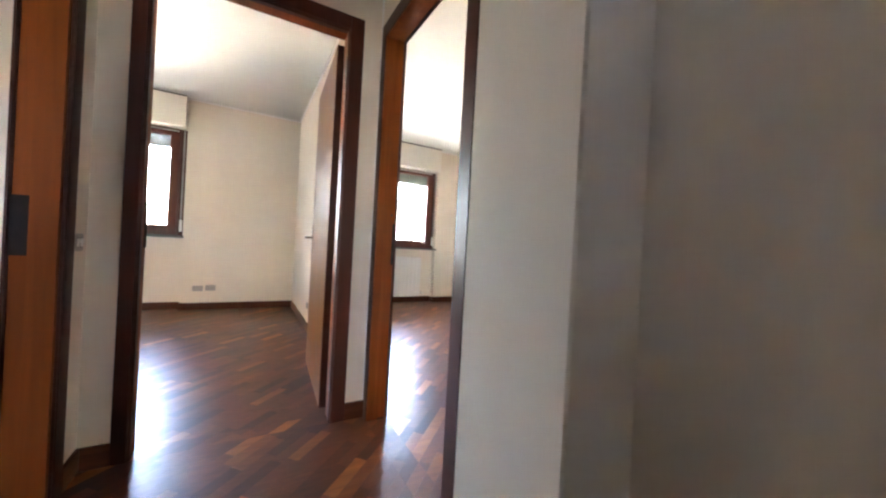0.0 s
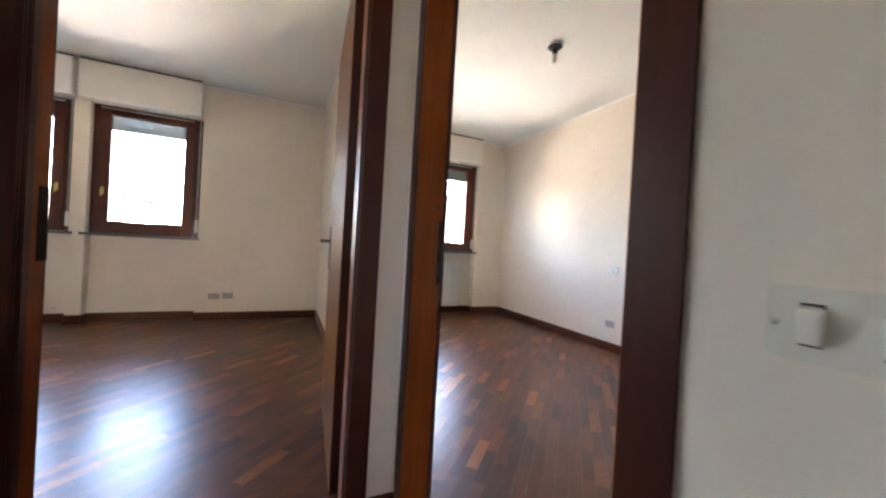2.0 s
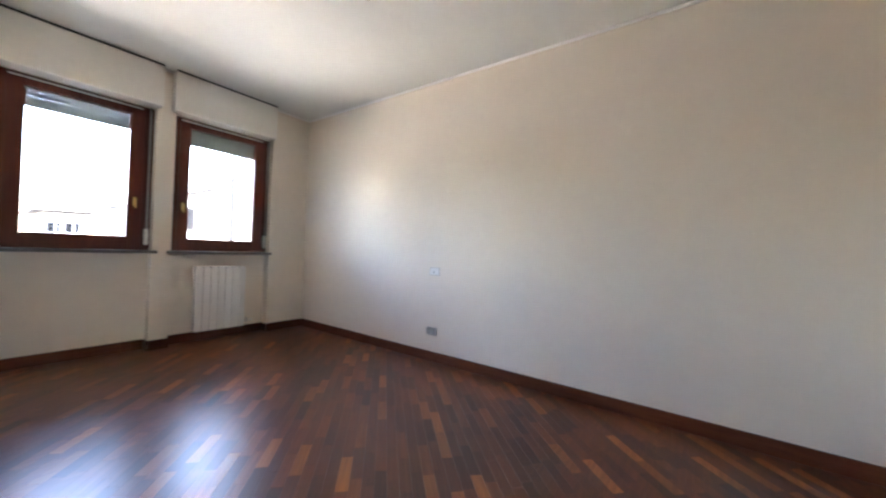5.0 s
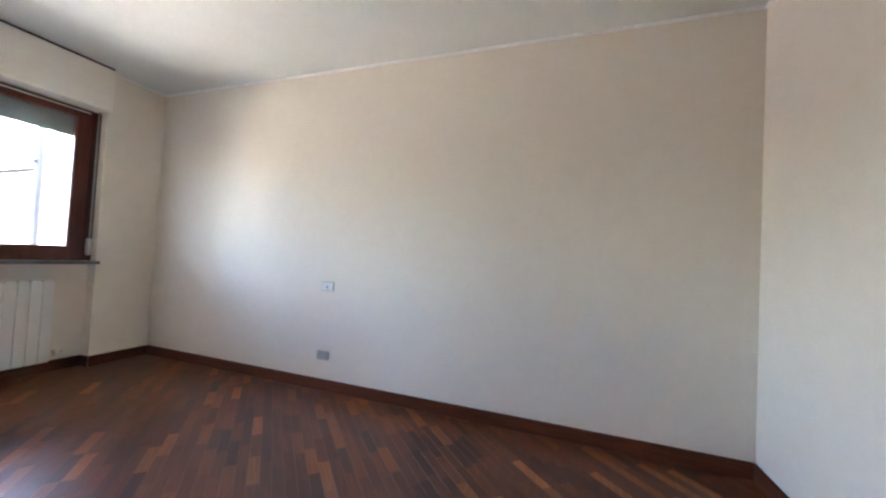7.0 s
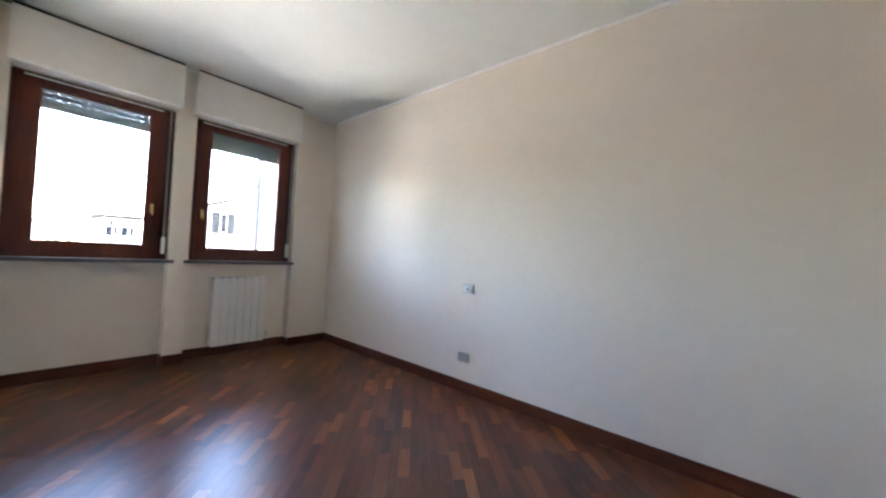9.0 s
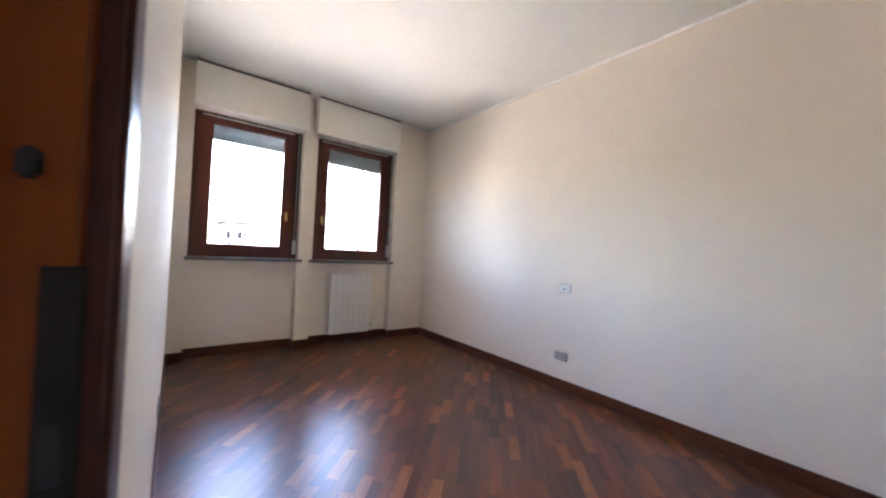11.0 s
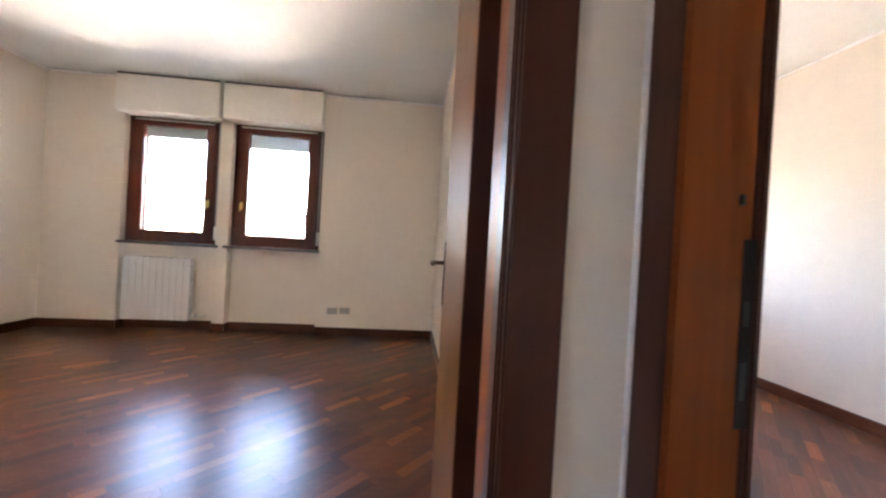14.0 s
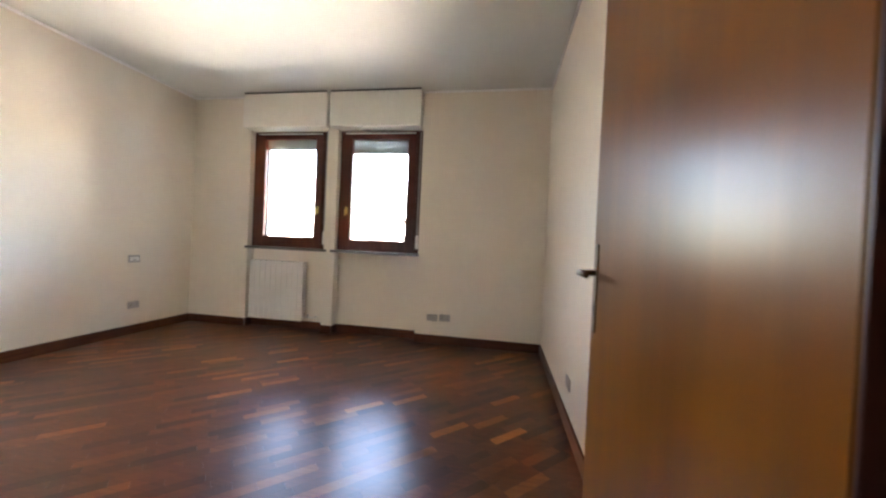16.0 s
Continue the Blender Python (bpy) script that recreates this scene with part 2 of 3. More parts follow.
def pierced(axis, a0, a1, z0, z1, d0, d1, holes=()):
    """A wall along x (axis 0) or y (axis 1) from a0 to a1, with depth d0 to d1, and rectangular holes (a0, a1, z0, z1)."""
    bm = bmesh.new()
    As = sorted({a0, a1, *[h[0] for h in holes], *[h[1] for h in holes]})
    Zs = sorted({z0, z1, *[max(h[2], z0) for h in holes], *[min(h[3], z1) for h in holes]})
    verts = {}

    def v(a, d, z):
        k = (a, d, z)
        if k not in verts:
            verts[k] = bm.verts.new((a, d, z) if axis == 0 else (d, a, z))
        return verts[k]

    def solid(i, j):
        if not (0 <= i < len(As) - 1 and 0 <= j < len(Zs) - 1):
            return False
        a, z = (As[i] + As[i + 1]) / 2, (Zs[j] + Zs[j + 1]) / 2
        return not any(h[0] < a < h[1] and h[2] < z < h[3] for h in holes)

    for i in range(len(As) - 1):
        for j in range(len(Zs) - 1):
            if not solid(i, j):
                continue
            p, q, r, s = As[i], As[i + 1], Zs[j], Zs[j + 1]
            bm.faces.new([v(p, d0, r), v(q, d0, r), v(q, d0, s), v(p, d0, s)])
            bm.faces.new([v(p, d1, s), v(q, d1, s), v(q, d1, r), v(p, d1, r)])
            if not solid(i - 1, j):
                bm.faces.new([v(p, d0, s), v(p, d1, s), v(p, d1, r), v(p, d0, r)])
            if not solid(i + 1, j):
                bm.faces.new([v(q, d0, r), v(q, d1, r), v(q, d1, s), v(q, d0, s)])
            if not solid(i, j - 1):
                bm.faces.new([v(p, d0, r), v(p, d1, r), v(q, d1, r), v(q, d0, r)])
            if not solid(i, j + 1):
                bm.faces.new([v(q, d0, s), v(q, d1, s), v(p, d1, s), v(p, d0, s)])
    bmesh.ops.recalc_face_normals(bm, faces=bm.faces[:])
    return bm


def structure(name, bm, material, label=""):
    return tagged(part(name, bm, material), label, "", "", "structure")


# ---- plan ----
H = 2.678                     # ceiling height
YW, YN, YO = 5.138, 5.248, 5.50   # facade: wall face, niche back, outside
XA0, XA1 = -3.505, 0.622      # room A
XB0, XB1, YB0 = 0.744, 3.388, 0.112   # room B
XH, YH, YA0 = 0.635, 1.606, 1.706     # hall right face, hall end face, room A near face
XHL, XC = -0.531, -0.651
SILL, HEAD = 0.945, 2.285
BAYS = [(-2.744, -1.78), (-1.655, -0.69), (0.861, 1.803), (1.951, 2.917)]
DA = (-0.366, 0.447)          # door A clear, along x
DB = (0.710, 1.538)           # door B clear, along y
DC = (0.576, 1.376)           # door C clear, along y
DH, LIN, CAS = 2.1, 0.03, 0.082

wall_inner = structure("wall_north", pierced(0, XA0 - 0.12, XB1 + 0.12, 0, H, YW, YN, [(a, b, -1, H + 1) for a, b in BAYS]), M_WALL, "cream painted outside wall with window niches")
structure("wall_north_outer", pierced(0, XA0 - 0.12, XB1 + 0.12, 0, H, YN, YO, [(a, b, SILL - 0.03, HEAD) for a, b in BAYS]), M_WALL, "cream painted wall at the back of the niches")
structure("wall_west", box(XA0 - 0.12, XA0, YH, YW, 0, H), M_WALL, "cream painted side wall")
structure("wall_south_a", pierced(0, XA0 - 0.0, XH, 0, H, YH, YA0, [(DA[0] - LIN, DA[1] + LIN, -1, DH + LIN)]), M_WALL, "cream painted wall with a doorway")
structure("wall_between_rooms", box(XA1, XB0, YA0, YW, 0, H), M_WALL, "cream painted wall between two rooms")
structure("wall_hall_east", pierced(1, 0.275, YA0, 0, H, XH, XB0, [(DB[0] - LIN, DB[1] + LIN, -1, DH + LIN)]), M_WALL, "cream painted hall wall with a doorway")
structure("wall_hall_pier", box(0.405, XB0, 0.022, 0.275, 0, H, 0.004), M_WALL, "cream painted pier at the end of the hall wall")
structure("wall_hall_near", box(0.555, XB0, -2.1, 0.0218, 0, H), M_WALL, "cream painted hall wall")
# Unseen end wall; its small high hole is added to brighten the hall.
structure("wall_hall_back_light_slot", pierced(0, XC, 0.555, 0, H, -2.1, -2.0, [(-0.15, 0.12, 2.15, 2.27)]), M_WALL)
structure("wall_hall_west", pierced(1, -2.0, YH, 0, H, XC, XHL, [(DC[0] - LIN, DC[1] + LIN, -1, DH + LIN)]), M_WALL, "cream painted hall wall with a doorway")
structure("wall_side_room_south", box(-2.9, XC, -0.6, -0.5, 0, H), M_WALL)
# Unseen wall with an opening added to let daylight reach side room and hall.
structure("wall_side_room_west_light_hole", pierced(1, -0.6, YH, 0, H, -3.0, -2.9, [(-0.45, -0.1, 1.25, 1.95)]), M_WALL)
structure("wall_south_b", box(XB0, XB1, YB0 - 0.1, YB0, 0, H), M_WALL, "cream painted wall")
structure("wall_east", box(XB1, XB1 + 0.12, YB0 - 0.1, YW, 0, H), M_WALL, "cream painted long side wall")
structure("ceiling", box(XA0 - 0.12, XB1 + 0.12, -2.1, YO, H, H + 0.15), M_CEIL, "matt white painted ceiling")
floor = structure("floor", box(XA0 - 0.12, XB1 + 0.12, -2.1, YO, -0.15, -0.012), M_SUB, "dark reddish brown glossy parquet laid diagonally")


# ---- baseboards and ceiling edge ----
def run(name, bm_list, material, label):
    bm = bmesh.new()
    for args in bm_list:
        box(*args, bm=bm)
    return structure(name, bm, material, label)


BH, BT = 0.093, 0.013


def base_x(x0, x1, y, side):
    """side -1: the wall is at greater y."""
    return (x0, x1, min(y, y + side * BT), max(y, y + side * BT), 0, BH, 0.002)


def base_y(y0, y1, x, side):
    return (min(x, x + side * BT), max(x, x + side * BT), y0, y1, 0, BH, 0.002)


def facade_base(x0, x1, bays):
    out, x = [], x0
    for a, b in bays:
        out.append(base_x(x, a, YW, -1))
        out.append(base_y(YW, YN - BT, a, 1))
        out.append(base_x(a, b, YN, -1))
        out.append(base_y(YW, YN - BT, b, -1))
        x = b
    out.append(base_x(x, x1, YW, -1))
    return out


run("baseboard", facade_base(XA0 + BT, XA1 - BT, BAYS[:2]) + [base_y(YA0, YW, XA0, 1), base_y(YA0, YW, XA1, -1), base_x(XA0 + BT, DA[0] - 0.061, YA0, 1)],
    M_BASE, "narrow dark wooden baseboard")
run("baseboard", facade_base(XB0 + BT, XB1 - BT, BAYS[2:]) + [base_y(YB0, 3.06, XB1, -1), base_y(3.062, YW, XB1, -1), base_x(XB0 + BT, XB1 - BT, YB0, 1), base_y(DB[1] + 0.0605, YW, XB0, 1), base_y(YB0, DB[0] - 0.078, XB0, 1)],
    M_BASE, "narrow dark wooden baseboard")
run("baseboard", [base_x(XHL + BT, DA[0] - 0.061, YH, -1), base_x(DA[1] + CAS, XH, YH, -1), base_y(DC[1] + CAS, YH, XHL, 1), base_y(0.275, DB[0] - 0.078, XH, -1),
                  base_y(0.022, 0.275, 0.405, -1), base_y(-2.0, 0.02, 0.555, -1), base_y(-2.0, DC[0] - CAS, XHL, 1)], M_BASE, "narrow dark wooden baseboard")


def edge(x0, x1, y0, y1):
    t, h = 0.014, 0.022
    return [(x0, x1, y0, y0 + t, H - h, H - 0.001, 0.003), (x0, x1, y1 - t, y1, H - h, H - 0.001, 0.003),
            (x0, x0 + t, y0 + t, y1 - t, H - h, H - 0.001, 0.003), (x1 - t, x1, y0 + t, y1 - t, H - h, H - 0.001, 0.003)]


run("trim", edge(XA0, XA1, YA0, YW), M_TRIM, "thin white painted line where wall meets ceiling")
run("trim", edge(XB0, XB1, YB0, YW), M_TRIM, "thin white painted line where wall meets ceiling")


# Filler bead; the lit, glossy look of the corner is put into its white.
structure("trim", box(0.6255, 0.6345, 1.5988, 1.6055, BH, H - 0.002, 0.002), M_TRIM, "thin filler line in the hall corner, its bright gloss put in as white")


# ---- doors ----
def door_frame(name, a0, a1, d0, d1, axis, label, open_side, wide=CAS, wide2=CAS, proud=0.014, stop=0.045, inset=0.012, inset_lo=0.012, lining=None):
    """A doorway's lining and casings: clear width a0 to a1, through the wall from d0 to d1. open_side: the wall face with the rebate."""
    ob = thing(name, ((a0 + a1) / 2, (d0 + d1) / 2, 0) if axis == 0 else ((d0 + d1) / 2, (a0 + a1) / 2, 0), label, "door frame")
    ob["kind"] = "structure"
    base = ob.location.copy()

    def put(n, p, q, r, s, z0, z1, m, bev=0.003):
        args = (p, q, r, s) if axis == 0 else (r, s, p, q)
        bm = box(*args, z0, z1, bev, seg=2)
        bmesh.ops.translate(bm, verts=bm.verts[:], vec=-base)
        return part(n, bm, m, ob)

    if open_side > 0:
        deep, shallow = (d1 - stop, d1), (d0, d1 - stop)
    else:
        deep, shallow = (d0, d0 + stop), (d0 + stop, d1)
    lining = lining or M_FRAME
    for lo, hi, s in ((a0 - LIN, a0, 1), (a1, a1 + LIN, -1)):
        put("jamb", lo, hi, *shallow, 0, DH + LIN, lining)
        if s > 0:
            put("rebate", lo, hi - inset_lo, *deep, 0, DH + LIN, M_FRAME)
        else:
            put("rebate", lo + inset, hi, *deep, 0, DH + LIN, M_FRAME)
    put("head", a0, a1, *shallow, DH, DH + LIN, lining)
    put("head_rebate", a0 - LIN + inset, a1 + LIN - inset, *deep, DH + inset, DH + LIN, M_FRAME)
    for lo, hi in ((d0 - proud, d0), (d1, d1 + 0.014)):
        bev = min(0.004, (hi - lo) * 0.3)
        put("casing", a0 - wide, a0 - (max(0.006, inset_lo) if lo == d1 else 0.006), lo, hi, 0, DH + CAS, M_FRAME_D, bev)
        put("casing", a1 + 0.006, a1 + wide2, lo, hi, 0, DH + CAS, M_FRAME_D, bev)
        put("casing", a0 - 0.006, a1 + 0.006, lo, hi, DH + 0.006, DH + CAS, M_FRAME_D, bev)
    return ob, put


# Door A's lining takes the darker wood to carry its shade; rebates stay lighter.
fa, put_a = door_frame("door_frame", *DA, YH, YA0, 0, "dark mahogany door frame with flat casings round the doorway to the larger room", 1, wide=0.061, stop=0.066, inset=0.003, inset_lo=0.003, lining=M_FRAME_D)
fb, put_b = door_frame("door_frame", *DB, XH, XB0, 1, "dark mahogany door frame with flat casings round an empty doorway", 1, wide=0.078, wide2=0.0605, proud=0.004)
fc, put_c = door_frame("door_frame", *DC, XC, XHL, 1, "dark mahogany door frame on the side wall of the hall", -1)
put_b("strike_plate", DB[1] - 0.0005 + 0.012, DB[1] + 0.0135, XB0 - 0.014, XB0 + 0.002, 0.86, 1.09, M_STEEL, 0.0005).location = (0, -0.003, 0)
put_b("strike_hole", DB[1] + 0.0085, DB[1] + 0.0125, XB0 - 0.011, XB0 - 0.004, 0.985, 1.015, M_DARK, 0.0003).location = (0, -0.001, 0)
put_b("strike_hole", DB[1] + 0.0085, DB[1] + 0.0125, XB0 - 0.011, XB0 - 0.004, 0.895, 0.94, M_DARK, 0.0003).location = (0, -0.001, 0)
put_b("screw", DB[1] + 0.0085, DB[1] + 0.0125, XB0 - 0.024, XB0 - 0.015, 1.13, 1.145, M_DARK, 0.002).location = (0, -0.001, 0)
put_a("strike_plate", DA[0] - 0.003, DA[0] - 0.0015, YA0 - 0.043, YA0 + 0.002, 0.9, 1.10, M_STEEL, 0.0005).location = (0.001, 0, 0)
put_c("strike_plate", DC[1] + 0.0105, DC[1] + 0.012, XC - 0.002, XC + 0.043, 0.87, 1.07, M_STEEL, 0.0005).location = (0, -0.001, 0)

door = thing("door_1", (0.428, 1.786, 0), "honey brown veneered flush door standing wide open with a bronze lever handle", "door")
door.rotation_euler = (0, 0, radians(-3.2))
DL = 0.868
part("door_leaf", box(0.0, 0.038, 0.0, DL, 0.006, DH + 0.008, 0.002), M_LEAF, door)
part("edge_strip", box(0.001, 0.040, -0.004, -0.0002, 0.006, DH + 0.008, 0.001), M_FRAME_D, door, "dark mahogany hinge edge")
part("edge_strip", box(0.001, 0.040, DL + 0.0002, DL + 0.004, 0.006, DH + 0.008, 0.001), M_FRAME_D, door, "dark mahogany lock edge")
for z in (0.25, 1.85):
    part("hinge", tube([(0.05, -0.006, z), (0.05, -0.006, z + 0.09)], 0.007), M_BRONZE, door, "small bronze pin hinge")
hnd = part("handle", box(-0.005, 0, DL - 0.068, DL - 0.034, 0.82, 1.08, 0.002), M_BRONZE, door, "narrow bronze back plate")
bm = tube([(-0.004, DL - 0.051, 0.995), (-0.03, DL - 0.051, 0.995), (-0.046, DL - 0.06, 0.995), (-0.052, DL - 0.075, 0.995), (-0.052, DL - 0.12, 0.995), (-0.05, DL - 0.165, 0.993)],
          [0.009, 0.008, 0.009, 0.010, 0.009, 0.007])
part("lever", bm, M_BRONZE, hnd, "bronze lever")
part("keyhole", box(-0.0062, -0.0045, DL - 0.054, DL - 0.047, 0.875, 0.90, 0.0005), M_DARK, hnd)


# ---- windows ----
def window(n, x0, x1, handle_left, shutter_bottom, holes, over):
    y0, y1 = YW + 0.06, YW + 0.124
    ob = thing(f"window_{n}", ((x0 + x1) / 2, y0, SILL), "reddish mahogany framed window with one tall pane, shutter drawn down a little", "window")
    ob["kind"] = "structure"
    base = ob.location.copy()

    def put(name, *a, m=M_WIN, bev=0.003, parent=None, label=""):
        bm = box(*a, bev, seg=2)
        bmesh.ops.translate(bm, verts=bm.verts[:], vec=-base)
        return part(name, bm, m, parent or ob, label)

    fr = 0.06
    zt = HEAD
    xr = x1 - 0.07
    outer = [("window_frame", x0, x0 + fr, y0 + 0.012, y1, SILL, zt), ("window_frame", xr - fr, xr, y0 + 0.012, y1, SILL, zt),
             ("window_frame", x0 + fr, xr - fr, y0 + 0.012, y1, zt - fr, zt), ("window_frame", x0 + fr, xr - fr, y0 + 0.012, y1, SILL, SILL + 0.045)]
    for o in outer:
        put(*o)
    s0, s1, sz0, sz1, sw = x0 + 0.055, xr - 0.012, SILL + 0.03, zt - 0.025, 0.088
    sash = put("sash", s0, s0 + sw, y0, y0 + 0.05, sz0, sz1, label="window sash with rounded edges")
    for a in ((s1 - sw, s1, y0, y0 + 0.05, sz0, sz1), (s0 + sw, s1 - sw, y0, y0 + 0.05, sz0, sz0 + sw), (s0 + sw, s1 - sw, y0, y0 + 0.05, sz1 - 0.062, sz1)):
        put("sash_rail", *a, parent=sash)
    put("glazing_bead", s0 + sw, s0 + sw + 0.008, y0 + 0.006, y0 + 0.03, sz0 + sw, sz1 - sw, parent=sash, bev=0.002)
    put("glazing_bead", s1 - sw - 0.008, s1 - sw, y0 + 0.006, y0 + 0.03, sz0 + sw, sz1 - sw, parent=sash, bev=0.002)
    put("glazing_bead", s0 + sw + 0.008, s1 - sw - 0.008, y0 + 0.006, y0 + 0.03, sz0 + sw, sz0 + sw + 0.008, parent=sash, bev=0.002)
    pane = put("pane", s0 + sw + 0.001, s1 - sw - 0.001, y0 + 0.030, y0 + 0.034, sz0 + sw + 0.001, sz1 - 0.063, m=M_GLASS, bev=0)
    pane.visible_shadow = False
    hx = s0 + sw / 2 if handle_left else s1 - sw / 2
    h = put("handle", hx - 0.012, hx + 0.012, y0 - 0.006, y0 - 0.0005, 1.35, 1.43, m=M_BRASS, bev=0.002, label="brass window handle")
    bm = tube([(hx, y0 - 0.004, 1.41), (hx, y0 - 0.028, 1.41), (hx, y0 - 0.036, 1.40), (hx, y0 - 0.036, 1.33)], [0.007, 0.006, 0.007, 0.006])
    bmesh.ops.translate(bm, verts=bm.verts[:], vec=-base)
    part("lever", bm, M_BRASS, h)
    put("top_rod", x0 + 0.06, xr - 0.02, y0 - 0.012, y0 - 0.002, zt - 0.035, zt - 0.022, m=M_PLATE_W, bev=0.003, label="thin pale curtain rod")
    put("side_panel", xr + 0.001, x1, y0 + 0.02, y1, SILL, zt, m=M_FRAME_D, label="dark side panel behind the strap")
    # strap
    sx = x1 - 0.034
    put("strap", sx - 0.009, sx + 0.009, y0 - 0.012, y0 - 0.010, SILL + 0.19, zt, m=M_STRAP, bev=0, label="grey shutter strap")
    put("strap_winder", sx - 0.013, sx + 0.013, y0 - 0.022, y0 + 0.019, SILL + 0.05, SILL + 0.20, m=M_PLATE_W, bev=0.004, label="pale plastic strap winder")
    # outer reveal guides
    put("shutter_guide", x0, x0 + 0.085, y1 + 0.10, y1 + 0.135, SILL, zt, m=M_SHUT, bev=0.002)
    put("shutter_guide", x1 - 0.06, x1, y1 + 0.10, y1 + 0.135, SILL, zt, m=M_SHUT, bev=0.002)
    sh = thing("roller_shutter", ((x0 + x1) / 2, y1 + 0.05, shutter_bottom), "grey green roller shutter drawn a little way down outside the pane", "roller shutter", "window shutters")
    bb = sh.location.copy()
    z, k = shutter_bottom, 0
    while z < HEAD + 0.02:
        bm = box(x0 + 0.008, x1 - 0.008, y1 + 0.046, y1 + 0.054, z, z + 0.042, 0.002)
        if holes and k in (1, 2):
            x = x0 + 0.03
            while x < x1 - 0.05:
                box(x, x + 0.036, y1 + 0.047, y1 + 0.053, z + 0.0405, z + 0.0445, bm=bm)
                x += 0.054
        bmesh.ops.translate(bm, verts=bm.verts[:], vec=-bb)
        part("slat", bm, M_SHUT, sh)
        z += 0.0440 if holes and k in (1, 2) else 0.0415
        k += 1
    sill = box(x0 - over[0], x1 + over[1], YW - 0.032, YW - 0.0005, SILL - 0.028, SILL, 0.003)
    box(x0 + 0.001, x1 - 0.001, YW - 0.001, y0 + 0.012, SILL - 0.028, SILL, bm=sill)
    bmesh.ops.translate(sill, verts=sill.verts[:], vec=-base)
    part("window_sill", sill, M_SILL, ob, "dark grey stone sill")
    osill = box(x0, x1, y1, YO + 0.05, SILL - 0.03, SILL - 0.004, 0.003)
    bmesh.ops.translate(osill, verts=osill.verts[:], vec=-base)
    part("outer_sill", osill, M_SILL, ob)
    return ob


window(1, *BAYS[0], False, 2.10, False, (0.013, 0.03))
window(2, *BAYS[1], True, 2.055, True, (0.035, 0.012))
window(3, *BAYS[2], False, 2.064, True, (0.02, 0.035))
window(4, *BAYS[3], True, 2.045, False, (0.035, 0.016))


def shutter_box(x0, x1):
    ob = thing("shutter_box", ((x0 + x1) / 2, YW, HEAD - 0.005), "cream painted shutter box above the window, just under the ceiling", "shutter box", "shutter boxes")
    base = ob.location.copy()
    z0, z1, yf = HEAD + 0.003, BOX_TOP, BOX_Y

    def put(name, *a, m=M_BOX, bev=0.004, label=""):
        bm = box(*a, bev, seg=2)
        bmesh.ops.translate(bm, verts=bm.verts[:], vec=-base)
        return part(name, bm, m, ob, label)

    put("front_panel", x0, x1, yf, yf + 0.018, z0, z1)
    put("end_panel", x0, x0 + 0.018, yf + 0.0185, YW - 0.001, z0, z1)
    put("end_panel", x1 - 0.018, x1, yf + 0.0185, YW - 0.001, z0, z1)
    put("bottom_panel", x0 + 0.0185, x1 - 0.0185, yf + 0.0185, YW + 0.07, z0 + 0.001, z0 + 0.016)
    put("top_panel", x0 + 0.0185, x1 - 0.0185, yf + 0.0185, YN - 0.001, z1 - 0.07, z1 - 0.056)
    # Dark strip set into the gap over the box in place of its shadow.
    put("top_gap_shade", x0 + 0.006, x1 - 0.006, yf + 0.006, yf + 0.014, z1 + 0.0005, H - 0.0015, m=M_DARK, bev=0, label="dark strip standing in for the shaded gap under the ceiling")
    put("removable_lid", x0 + 0.03, x1 - 0.03, yf - 0.0035, yf - 0.0003, z0 + 0.02, z1 - 0.02, bev=0.0012, label="thin removable front lid")
    return ob


BOX_TOP, BOX_Y = 2.658, YW - 0.11
for i, (a, b) in enumerate([(-2.768, -1.755), (-1.716, -0.70), (0.850, 1.821), (1.910, 2.900)]):
    shutter_box(a, b)


